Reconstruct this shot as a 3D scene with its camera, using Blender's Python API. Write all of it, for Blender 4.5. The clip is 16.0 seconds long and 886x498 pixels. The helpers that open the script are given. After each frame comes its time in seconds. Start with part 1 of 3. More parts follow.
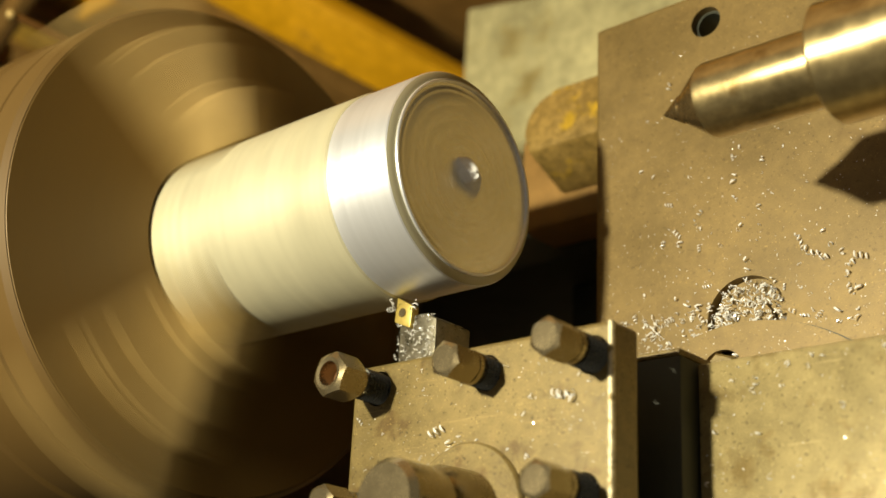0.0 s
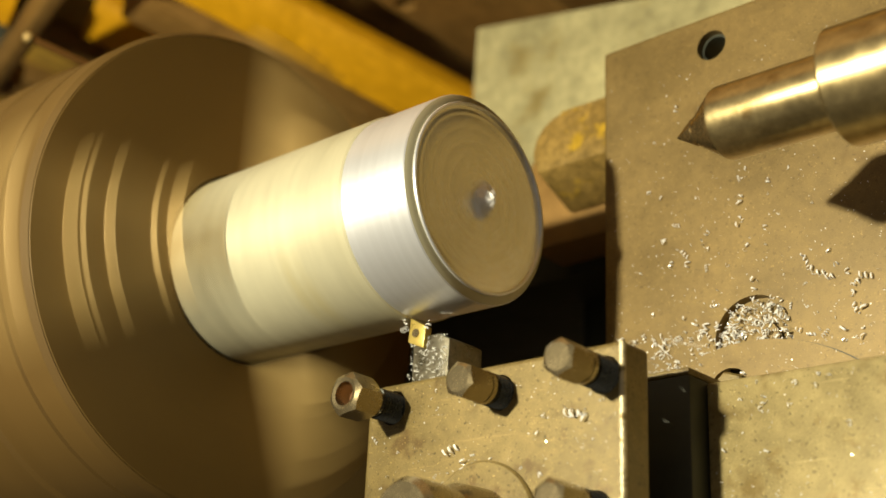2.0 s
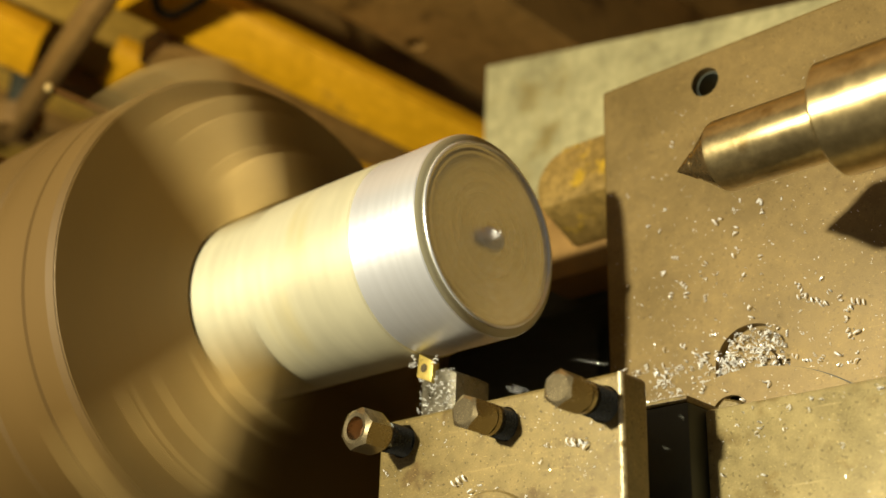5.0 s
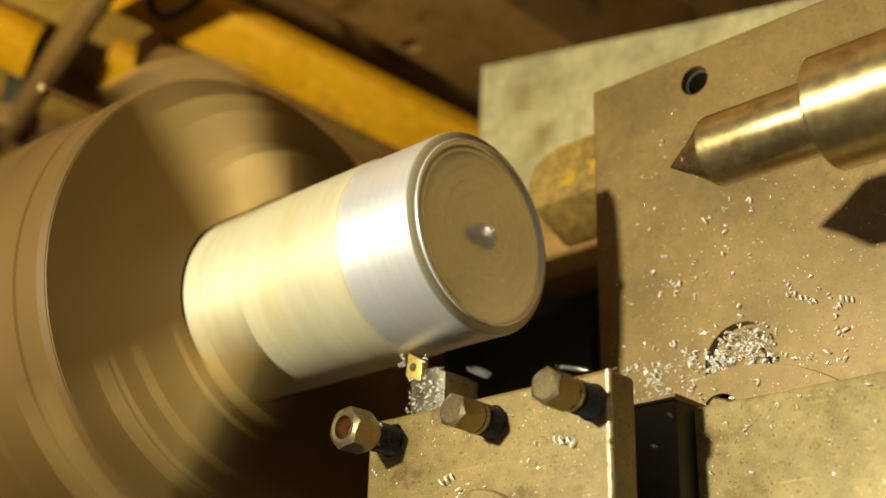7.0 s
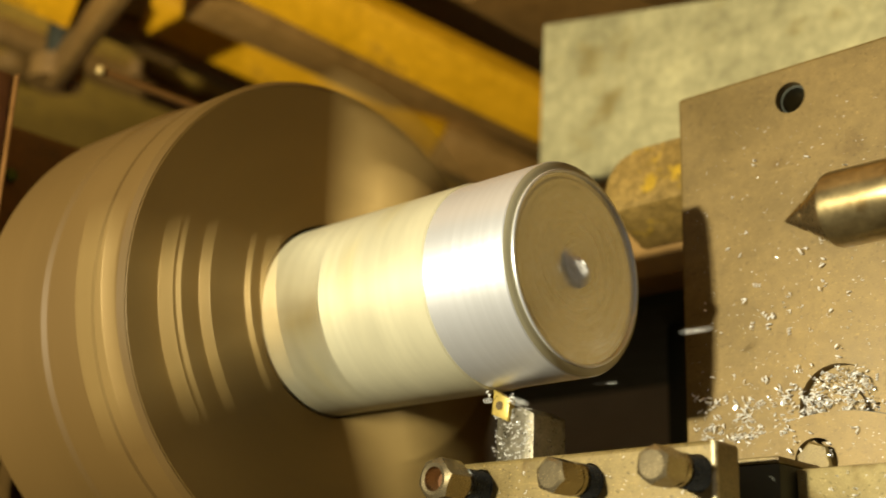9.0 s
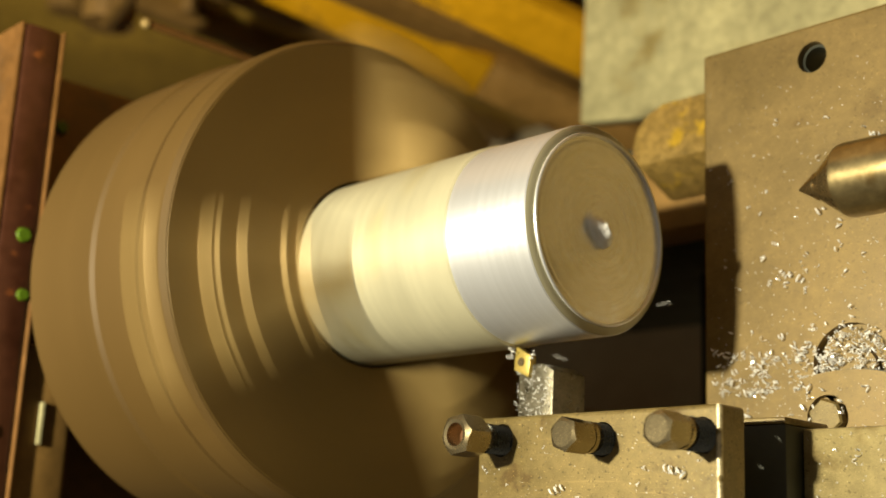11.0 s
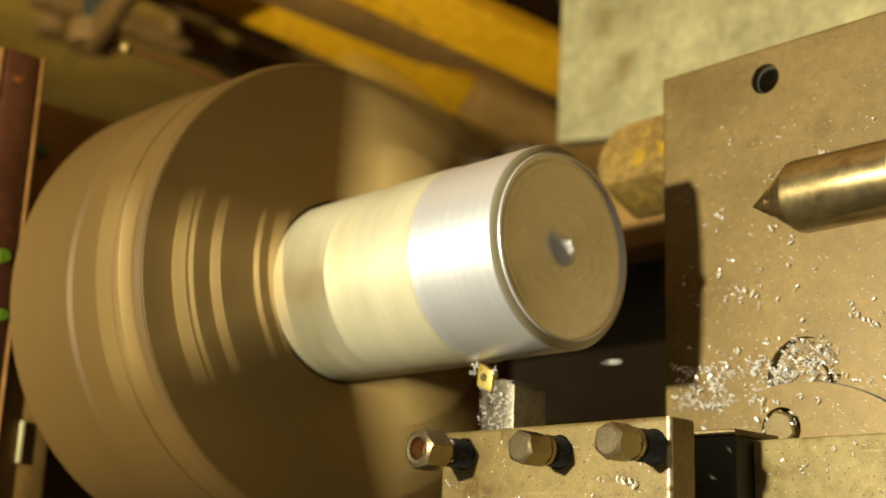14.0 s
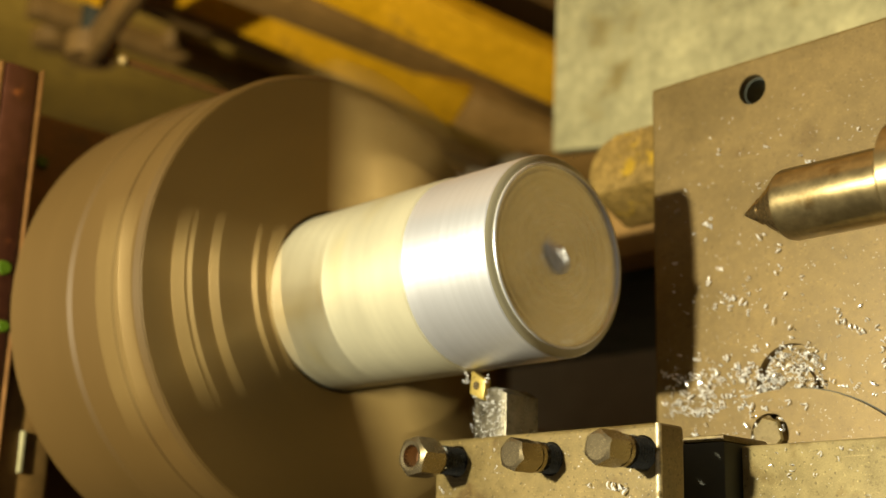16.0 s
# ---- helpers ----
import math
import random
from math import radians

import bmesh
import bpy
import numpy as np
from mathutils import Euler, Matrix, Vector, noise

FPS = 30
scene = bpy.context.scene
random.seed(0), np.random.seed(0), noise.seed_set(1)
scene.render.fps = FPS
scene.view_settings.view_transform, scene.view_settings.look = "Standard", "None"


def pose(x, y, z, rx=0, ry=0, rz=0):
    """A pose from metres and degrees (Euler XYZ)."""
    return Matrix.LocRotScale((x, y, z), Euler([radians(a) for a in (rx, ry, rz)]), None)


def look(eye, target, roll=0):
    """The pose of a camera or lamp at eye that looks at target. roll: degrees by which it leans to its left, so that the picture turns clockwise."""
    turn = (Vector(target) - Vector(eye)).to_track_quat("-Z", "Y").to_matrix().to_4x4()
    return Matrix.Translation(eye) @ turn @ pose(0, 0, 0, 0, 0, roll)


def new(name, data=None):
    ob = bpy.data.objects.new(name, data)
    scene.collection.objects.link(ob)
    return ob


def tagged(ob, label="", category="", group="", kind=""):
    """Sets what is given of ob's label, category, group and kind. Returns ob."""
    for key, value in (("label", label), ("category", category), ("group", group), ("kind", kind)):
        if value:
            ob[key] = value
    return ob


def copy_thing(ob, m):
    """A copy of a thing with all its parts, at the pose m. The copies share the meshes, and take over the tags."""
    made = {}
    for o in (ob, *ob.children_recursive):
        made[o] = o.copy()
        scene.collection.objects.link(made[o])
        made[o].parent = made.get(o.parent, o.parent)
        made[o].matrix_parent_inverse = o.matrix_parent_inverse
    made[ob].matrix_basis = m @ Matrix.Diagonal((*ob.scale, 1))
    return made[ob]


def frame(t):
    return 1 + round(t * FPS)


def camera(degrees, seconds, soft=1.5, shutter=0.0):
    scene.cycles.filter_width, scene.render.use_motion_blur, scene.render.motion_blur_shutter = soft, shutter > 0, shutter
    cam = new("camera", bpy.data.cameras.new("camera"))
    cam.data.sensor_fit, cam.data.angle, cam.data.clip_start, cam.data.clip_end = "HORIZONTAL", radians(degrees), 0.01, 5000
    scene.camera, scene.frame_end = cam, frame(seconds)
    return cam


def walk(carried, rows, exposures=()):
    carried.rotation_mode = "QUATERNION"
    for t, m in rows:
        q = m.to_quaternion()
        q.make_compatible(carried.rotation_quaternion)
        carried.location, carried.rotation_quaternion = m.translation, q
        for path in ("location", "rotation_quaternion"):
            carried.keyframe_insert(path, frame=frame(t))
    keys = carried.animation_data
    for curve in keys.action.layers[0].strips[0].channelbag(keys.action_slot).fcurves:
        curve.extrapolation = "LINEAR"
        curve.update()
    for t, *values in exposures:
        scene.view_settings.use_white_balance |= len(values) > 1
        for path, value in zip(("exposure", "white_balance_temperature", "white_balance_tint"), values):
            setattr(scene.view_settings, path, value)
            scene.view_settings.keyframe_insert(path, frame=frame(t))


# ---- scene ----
DEG = 38.58
FEED = 0.00136          # metres a second, towards the chuck
cam = camera(DEG, 16.0, soft=1.5, shutter=0.55)
cam.data.dof.use_dof = True
cam.data.dof.focus_distance = 0.585
cam.data.dof.aperture_fstop = 6.0
PATH = [
    (0.0, pose(0.3676, -0.2456, 0.4164, 22.95, 41.32, 3.61)),
    (0.5, pose(0.3704, -0.2436, 0.4182, 22.76, 41.32, 3.38)),
    (1.0, pose(0.3718, -0.2438, 0.4214, 22.85, 41.46, 3.40)),
    (1.5, pose(0.3675, -0.2476, 0.4245, 23.36, 41.29, 3.43)),
    (2.0, pose(0.3697, -0.2458, 0.4287, 23.33, 41.55, 3.34)),
    (2.5, pose(0.3754, -0.2441, 0.4322, 23.31, 42.13, 2.99)),
    (3.0, pose(0.3791, -0.2458, 0.4350, 23.68, 42.49, 2.72)),
    (3.5, pose(0.3819, -0.2467, 0.4379, 23.83, 42.68, 2.44)),
    (4.0, pose(0.3851, -0.2511, 0.4378, 24.18, 42.96, 2.24)),
    (6.5, pose(0.3840, -0.2522, 0.4397, 23.82, 42.86, 1.94)),
    (7.0, pose(0.3843, -0.2539, 0.4335, 24.14, 42.93, 1.93)),
    (7.5, pose(0.3893, -0.2499, 0.4331, 23.89, 43.51, 1.64)),
    (8.0, pose(0.3866, -0.2409, 0.4393, 23.54, 43.60, 1.35)),
    (8.5, pose(0.3722, -0.2042, 0.4576, 21.13, 43.09, 1.61)),
    (9.0, pose(0.3611, -0.1772, 0.4622, 19.36, 43.77, 2.64)),
    (9.5, pose(0.3545, -0.1629, 0.4621, 17.89, 44.52, 3.72)),
    (9.7, pose(0.3549, -0.1583, 0.4626, 17.10, 44.85, 3.76)),
    (11.8, pose(0.4112, -0.1623, 0.4703, 16.14, 46.92, 3.61)),
    (12.0, pose(0.4125, -0.1648, 0.4704, 16.40, 46.85, 3.47)),
    (12.5, pose(0.4168, -0.1650, 0.4702, 16.58, 46.94, 3.28)),
    (13.0, pose(0.4156, -0.1658, 0.4696, 16.75, 46.75, 3.15)),
    (13.5, pose(0.4133, -0.1644, 0.4684, 16.62, 46.61, 2.97)),
    (14.0, pose(0.4110, -0.1628, 0.4677, 16.53, 46.45, 2.94)),
    (14.5, pose(0.4106, -0.1612, 0.4686, 16.35, 46.30, 2.77)),
    (15.0, pose(0.4145, -0.1609, 0.4665, 16.35, 46.60, 2.63)),
    (15.5, pose(0.4163, -0.1617, 0.4686, 16.39, 46.60, 2.49)),
    (16.0, pose(0.4168, -0.1641, 0.4720, 16.54, 46.44, 2.43)),
]
walk(cam, PATH)

# ---- world and light ----
world = bpy.data.worlds.new("workshop_air")
scene.world = world
world.use_nodes = True
wn = world.node_tree.nodes["Background"]
wn.inputs["Color"].default_value = (0.96, 0.85, 0.66, 1)
wn.inputs["Strength"].default_value = 0.172
scene.view_settings.exposure = 0.0

lamp_data = bpy.data.lights.new("machine_lamp", "SPOT")
lamp_data.energy = 77
lamp_data.color = (1.0, 0.905, 0.625)
lamp_data.shadow_soft_size = 0.02
lamp_data.spot_size = radians(120)
lamp_data.spot_blend = 0.2
lamp = new("machine_lamp", lamp_data)
lamp.matrix_world = look((-0.076, 0.004, 0.95), (-0.05, 0.0, 0.0))


# ---- materials ----
def material(name, colour, rough=0.5, metal=0.0, grain=300.0, stain=25.0, vary=0.25, bump=0.15, spots=None,
             spot_amount=0.0, stretch=(1, 1, 1), rough_vary=0.15, spot_scale=60.0, aniso=0.0, scratch=0.0, mottle=0.0, grit=0.0):
    """A surface with fine grain, larger stains and, where asked, spots of another colour."""
    mat = bpy.data.materials.new(name)
    mat.use_nodes = True
    nt = mat.node_tree
    n, l = nt.nodes, nt.links
    b = n["Principled BSDF"]
    tc = n.new("ShaderNodeTexCoord")
    mp = n.new("ShaderNodeMapping")
    mp.inputs["Scale"].default_value = stretch
    l.new(tc.outputs["Object"], mp.inputs["Vector"])
    fine = n.new("ShaderNodeTexNoise")
    fine.inputs["Scale"].default_value = grain
    fine.inputs["Detail"].default_value = 6
    fine.inputs["Roughness"].default_value = 0.65
    big = n.new("ShaderNodeTexNoise")
    big.inputs["Scale"].default_value = stain
    big.inputs["Detail"].default_value = 5
    for x in (fine, big):
        l.new(mp.outputs["Vector"], x.inputs["Vector"])
    mixn = n.new("ShaderNodeMath")
    mixn.operation = "MULTIPLY_ADD"
    l.new(fine.outputs["Fac"], mixn.inputs[0])
    mixn.inputs[1].default_value = 0.5
    half = n.new("ShaderNodeMath")
    half.operation = "MULTIPLY"
    half.inputs[1].default_value = 0.5
    l.new(big.outputs["Fac"], half.inputs[0])
    l.new(half.outputs[0], mixn.inputs[2])
    ramp = n.new("ShaderNodeValToRGB")
    lo = [c * (1 - vary) for c in colour]
    hi = [min(1, c * (1 + vary)) for c in colour]
    ramp.color_ramp.elements[0].position, ramp.color_ramp.elements[1].position = 0.32, 0.68
    ramp.color_ramp.elements[0].color = (*lo, 1)
    ramp.color_ramp.elements[1].color = (*hi, 1)
    l.new(mixn.outputs[0], ramp.inputs["Fac"])
    col = ramp.outputs["Color"]
    if spots:
        sp = n.new("ShaderNodeTexNoise")
        sp.inputs["Scale"].default_value = spot_scale
        sp.inputs["Detail"].default_value = 4
        sp.inputs["Roughness"].default_value = 0.6
        l.new(tc.outputs["Object"], sp.inputs["Vector"])
        sr = n.new("ShaderNodeValToRGB")
        sr.color_ramp.elements[0].position = 0.66 - 0.3 * spot_amount
        sr.color_ramp.elements[1].position = 0.78 - 0.3 * spot_amount
        l.new(sp.outputs["Fac"], sr.inputs["Fac"])
        mx = n.new("ShaderNodeMix")
        mx.data_type = "RGBA"
        l.new(sr.outputs["Color"], mx.inputs["Factor"])
        l.new(col, mx.inputs["A"])
        mx.inputs["B"].default_value = (*spots, 1)
        col = mx.outputs["Result"]
    height = mixn.outputs[0]
    if mottle:
        vm = n.new("ShaderNodeTexNoise")
        vm.inputs["Scale"].default_value = 130
        vm.inputs["Detail"].default_value = 8
        vm.inputs["Roughness"].default_value = 0.75
        l.new(tc.outputs["Object"], vm.inputs["Vector"])
        vr = n.new("ShaderNodeMapRange")
        vr.inputs["From Min"].default_value, vr.inputs["From Max"].default_value = 0.38, 0.64
        vr.inputs["To Min"].default_value, vr.inputs["To Max"].default_value = 1 - mottle, 1 + mottle * 0.6
        l.new(vm.outputs["Fac"], vr.inputs["Value"])
        mm = n.new("ShaderNodeMix")
        mm.data_type, mm.blend_type = "RGBA", "MULTIPLY"
        mm.inputs["Factor"].default_value = 1
        l.new(col, mm.inputs["A"])
        l.new(vr.outputs["Result"], mm.inputs["B"])
        col = mm.outputs["Result"]
    if scratch:
        sm = n.new("ShaderNodeMapping")
        sm.inputs["Rotation"].default_value = (0, 0, 0.5)
        sm.inputs["Scale"].default_value = (25, 620, 200)
        l.new(tc.outputs["Object"], sm.inputs["Vector"])
        sn = n.new("ShaderNodeTexNoise")
        sn.inputs["Scale"].default_value = 1.0
        sn.inputs["Detail"].default_value = 3
        l.new(sm.outputs["Vector"], sn.inputs["Vector"])
        sc = n.new("ShaderNodeMapRange")
        sc.inputs["From Min"].default_value, sc.inputs["From Max"].default_value = 0.66, 0.74
        sc.inputs["To Max"].default_value = scratch
        l.new(sn.outputs["Fac"], sc.inputs["Value"])
        ms = n.new("ShaderNodeMix")
        ms.data_type = "RGBA"
        l.new(sc.outputs["Result"], ms.inputs["Factor"])
        l.new(col, ms.inputs["A"])
        ms.inputs["B"].default_value = (min(1, colour[0] * 2.2), min(1, colour[1] * 2.2), min(1, colour[2] * 2.4), 1)
        col = ms.outputs["Result"]
    if grit:
        for scale, low, high, tint in ((520, 0.61, 0.68, 0.35), (1000, 0.66, 0.72, 2.4)):
            gn = n.new("ShaderNodeTexNoise")
            gn.inputs["Scale"].default_value = scale
            gn.inputs["Detail"].default_value = 2
            l.new(tc.outputs["Object"], gn.inputs["Vector"])
            gr = n.new("ShaderNodeMapRange")
            gr.inputs["From Min"].default_value, gr.inputs["From Max"].default_value = low, high
            gr.inputs["To Max"].default_value = grit
            l.new(gn.outputs["Fac"], gr.inputs["Value"])
            gm = n.new("ShaderNodeMix")
            gm.data_type = "RGBA"
            l.new(gr.outputs["Result"], gm.inputs["Factor"])
            l.new(col, gm.inputs["A"])
            gm.inputs["B"].default_value = (*[min(1, c * tint) for c in colour], 1)
            col = gm.outputs["Result"]
    l.new(col, b.inputs["Base Color"])
    rr = n.new("ShaderNodeMapRange")
    rr.inputs["To Min"].default_value = max(0.03, rough - rough_vary)
    rr.inputs["To Max"].default_value = min(1, rough + rough_vary)
    l.new(mixn.outputs[0], rr.inputs["Value"])
    rr.inputs["From Min"].default_value, rr.inputs["From Max"].default_value = 0.3, 0.7
    l.new(rr.outputs["Result"], b.inputs["Roughness"])
    b.inputs["Metallic"].default_value = metal
    if aniso:
        tg = n.new("ShaderNodeTangent")
        tg.direction_type, tg.axis = "RADIAL", "X"
        l.new(tg.outputs["Tangent"], b.inputs["Tangent"])
        b.inputs["Anisotropic"].default_value = aniso
        b.inputs["Anisotropic Rotation"].default_value = 0.25
    bp = n.new("ShaderNodeBump")
    bp.inputs["Strength"].default_value = bump
    bp.inputs["Distance"].default_value = 0.0006
    l.new(mixn.outputs[0], bp.inputs["Height"])
    l.new(bp.outputs["Normal"], b.inputs["Normal"])
    return mat


M_PLATE = material("oily_cast_iron", (0.196, 0.134, 0.0445), 0.42, 0.3, 2400, 18, 0.34, 0.3, (0.14, 0.0894, 0.0262), 0.22, spot_scale=20, scratch=0.12, mottle=0.13, grit=0.45)
M_POST = material("worn_tool_steel", (0.203, 0.149, 0.053), 0.38, 0.25, 1800, 22, 0.4, 0.45, (0.125, 0.079, 0.024), 0.28, spot_scale=70, scratch=0.3, mottle=0.2, rough_vary=0.2, grit=0.8)
M_BLOCK = material("ground_steel", (0.33, 0.265, 0.118), 0.38, 0.35, 1500, 16, 0.32, 0.4, (0.24, 0.175, 0.065), 0.3, spot_scale=60, scratch=0.4, mottle=0.2, rough_vary=0.2, grit=0.7)
M_BOLT = material("bolt_steel", (0.31, 0.25, 0.145), 0.26, 0.85, 900, 60, 0.08, 0.02, (0.2, 0.145, 0.07), 0.04, spot_scale=120, rough_vary=0.07, mottle=0.08)
# worn steel made paler, with the edge's highlight in its colour
M_EDGE = material("worn_glinting_edge", (0.60, 0.52, 0.34), 0.4, 0.5, 900, 160, 0.6, 0.8, (0.22, 0.16, 0.06), 0.45, spot_scale=260)
M_THREAD = material("blackened_thread", (0.13, 0.133, 0.115), 0.25, 0.85, 500, 60, 0.3, 0.1)
M_RUST = material("rusty_socket", (0.16, 0.068, 0.0218), 0.9, 0.0, 900, 120, 0.5, 0.8)
# black iron parts, and shaded steel and bed iron painted black
M_DARK = material("black_iron_and_shade", (0.030, 0.033, 0.021), 0.55, 0.0, 500, 40, 0.3, 0.2)
M_CENTRE = material("hardened_centre_steel", (0.43, 0.335, 0.165), 0.35, 0.9, 160, 30, 0.25, 0.02, (0.24, 0.16, 0.06), 0.22, spot_scale=55, aniso=0.45, rough_vary=0.07, mottle=0.2)
M_TIP = material("darkened_centre_tip", (0.27, 0.19, 0.0873), 0.3, 0.85, 250, 60, 0.35, 0.05, aniso=0.3)
M_CHUCK = material("chuck_steel", (0.108, 0.061, 0.0125), 0.62, 0.15, 300, 14, 0.3, 0.08)
# same steel as the chuck body, its tone set for the face's light
M_FACE = material("chuck_face_steel", (0.142, 0.084, 0.018), 0.55, 0.2, 300, 14, 0.3, 0.08)
M_JAW = material("jaw_steel", (0.36, 0.25, 0.09), 0.5, 0.3, 300, 30, 0.3, 0.15)
M_RAW = material("raw_aluminium_bar", (0.575, 0.545, 0.39), 0.5, 0.3, 70, 16, 0.16, 0.05, (0.5, 0.418, 0.175), 0.28, stretch=(1.4, 1, 1), aniso=0.5, spot_scale=24, mottle=0.2)
M_TURNED = material("turned_aluminium", (0.83, 0.85, 0.915), 0.43, 0.7, 300, 30, 0.06, 0.04, stretch=(8, 0.15, 0.15), rough_vary=0.05, aniso=0.6)
# aluminium coloured darker, since the chamfer faces away from the lamp
M_CHAMFER = material("unlit_chamfer", (0.46, 0.43, 0.30), 0.42, 0.3, 300, 30, 0.1, 0.04)
M_NUB = material("torn_aluminium", (0.92, 0.93, 0.95), 0.3, 0.15, 300, 60, 0.05, 0.1)
M_END = material("faced_aluminium", (0.97, 0.98, 0.90), 0.27, 0.85, 200, 30, 0.08, 0.05, rough_vary=0.1, aniso=0.5)
M_CHIP = material("bright_aluminium_chip", (0.97, 0.97, 0.96), 0.12, 0.3, 400, 80, 0.02, 0.05)
M_INSERT = material("coated_carbide", (0.55, 0.418, 0.114), 0.35, 0.5, 400, 80, 0.2, 0.1)
M_HOLDER = material("chip_covered_holder", (0.22, 0.20, 0.15), 0.34, 0.8, 650, 150, 0.5, 0.9)
M_YELLOW = material("yellow_paint", (0.66, 0.335, 0.006), 0.42, 0.0, 60, 9, 0.25, 0.2, (0.26, 0.14, 0.0175), 0.16, spot_scale=18, mottle=0.12)
M_BROWN = material("brown_painted_sheet", (0.31, 0.171, 0.0437), 0.55, 0.0, 60, 8, 0.35, 0.2, (0.07, 0.034, 0.00873), 0.2, spot_scale=12)
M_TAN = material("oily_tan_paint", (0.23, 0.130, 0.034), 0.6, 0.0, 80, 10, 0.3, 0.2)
M_GREY = material("pale_grey_tray", (0.46, 0.423, 0.227), 0.6, 0.0, 60, 20, 0.35, 0.2, (0.29, 0.233, 0.0873), 0.36, spot_scale=15, mottle=0.2)
M_SADDLE = material("olive_painted_saddle", (0.27, 0.178, 0.05), 0.4, 0.1, 200, 25, 0.4, 0.25, (0.46, 0.29, 0.025), 0.34, spot_scale=46, mottle=0.3)
M_RED = material("red_brown_paint", (0.062, 0.020, 0.009), 0.4, 0.0, 100, 20, 0.4, 0.2, (0.25, 0.0777, 0.0175), 0.1)
M_RUSTY = material("orange_brown_paint", (0.15, 0.068, 0.014), 0.55, 0.0, 100, 14, 0.4, 0.2, (0.09, 0.0486, 0.0175), 0.3, spot_scale=16)
M_WALL = material("workshop_wall", (0.35, 0.292, 0.192), 0.9, 0.0, 20, 2, 0.2, 0.1)
M_OLIVE = material("olive_brown_casting", (0.46, 0.285, 0.045), 0.6, 0.0, 60, 7, 0.4, 0.2, (0.24, 0.15, 0.035), 0.2, spot_scale=14)
M_GREEN = material("green_paint", (0.08, 0.146, 0.00699), 0.4, 0.0, 100, 20, 0.2, 0.1)


# ---- mesh helpers ----
def finish(bm, smooth=True, angle=40):
    bmesh.ops.recalc_face_normals(bm, faces=bm.faces)
    for f in bm.faces:
        f.smooth = smooth
    if smooth:
        for e in bm.edges:
            if len(e.link_faces) == 2 and e.calc_face_angle(0) > radians(angle):
                e.smooth = False
    return bm


def part(name, bm, mat, parent=None, label="", m=None):
    """Links a bmesh as one mesh object, under a thing or a part."""
    me = bpy.data.meshes.new(name)
    bm.to_mesh(me)
    bm.free()
    me.materials.append(mat)
    ob = new(name, me)
    if parent is not None:
        ob.parent = parent
    if m is not None:
        ob.matrix_basis = m
    return tagged(ob, label)


def empty(name, label, category, group="", kind="", at=(0, 0, 0)):
    ob = new(name)
    ob.empty_display_size = 0.02
    ob.location = at
    return tagged(ob, label, category, group, kind)


def box(x0, x1, y0, y1, z0, z1, bevel=0.0015, seg=2):
    bm = bmesh.new()
    bmesh.ops.create_cube(bm, size=1)
    for v in bm.verts:
        v.co = Vector(((x0 + x1) / 2 + v.co.x * (x1 - x0), (y0 + y1) / 2 + v.co.y * (y1 - y0), (z0 + z1) / 2 + v.co.z * (z1 - z0)))
    if bevel:
        bmesh.ops.bevel(bm, geom=bm.edges[:], offset=bevel, segments=seg, profile=0.5, affect="EDGES")
    return finish(bm)


def lathe(profile, n=64, axis="X"):
    """Turns a line of (along, radius) round an axis; radius 0 closes an end."""
    bm = bmesh.new()
    rings = []
    for a, r in profile:
        if r < 1e-6:
            rings.append([bm.verts.new((a, 0, 0))])
        else:
            rings.append([bm.verts.new((a, r * math.cos(2 * math.pi * i / n), r * math.sin(2 * math.pi * i / n))) for i in range(n)])
    for p, q in zip(rings, rings[1:]):
        for i in range(n):
            j = (i + 1) % n
            if len(p) == 1 and len(q) == 1:
                continue
            if len(p) == 1:
                bm.faces.new((p[0], q[i], q[j]))
            elif len(q) == 1:
                bm.faces.new((p[i], q[0], p[j]))
            else:
                bm.faces.new((p[i], q[i], q[j], p[j]))
    if axis == "Z":
        bmesh.ops.transform(bm, matrix=Matrix.Rotation(radians(-90), 4, "Y"), verts=bm.verts)
    if axis == "Y":
        bmesh.ops.transform(bm, matrix=Matrix.Rotation(radians(90), 4, "Z"), verts=bm.verts)
    return finish(bm, angle=25)


def prism(points, z0, z1, bevel=0.0):
    """A flat outline in x and y, drawn up from z0 to z1."""
    bm = bmesh.new()
    lo = [bm.verts.new((x, y, z0)) for x, y in points]
    hi = [bm.verts.new((x, y, z1)) for x, y in points]
    bm.faces.new(lo[::-1])
    bm.faces.new(hi)
    for i in range(len(points)):
        j = (i + 1) % len(points)
        bm.faces.new((lo[i], lo[j], hi[j], hi[i]))
    bmesh.ops.recalc_face_normals(bm, faces=bm.faces)
    if bevel:
        bmesh.ops.bevel(bm, geom=bm.edges[:], offset=bevel, segments=2, profile=0.5, affect="EDGES")
    return finish(bm)


def cut(ob, bm):
    """Takes the shape bm out of the mesh ob, once and for all."""
    me = bpy.data.meshes.new("cutter")
    bm.to_mesh(me)
    bm.free()
    tool = new("cutter", me)
    md = ob.modifiers.new("cut", "BOOLEAN")
    md.operation, md.object, md.solver = "DIFFERENCE", tool, "EXACT"
    bpy.context.view_layer.update()
    dg = bpy.context.evaluated_depsgraph_get()
    res = bpy.data.meshes.new_from_object(ob.evaluated_get(dg))
    ob.modifiers.clear()
    for f in res.polygons:
        f.use_smooth = False
    ob.data = res
    bpy.data.objects.remove(tool)


TOP, PLATE = 0.0172, -0.0995     # heights of the tool post and of the cross slide
CARRIED = []      # things that ride on the carriage
SPUN = []         # things that turn with the spindle


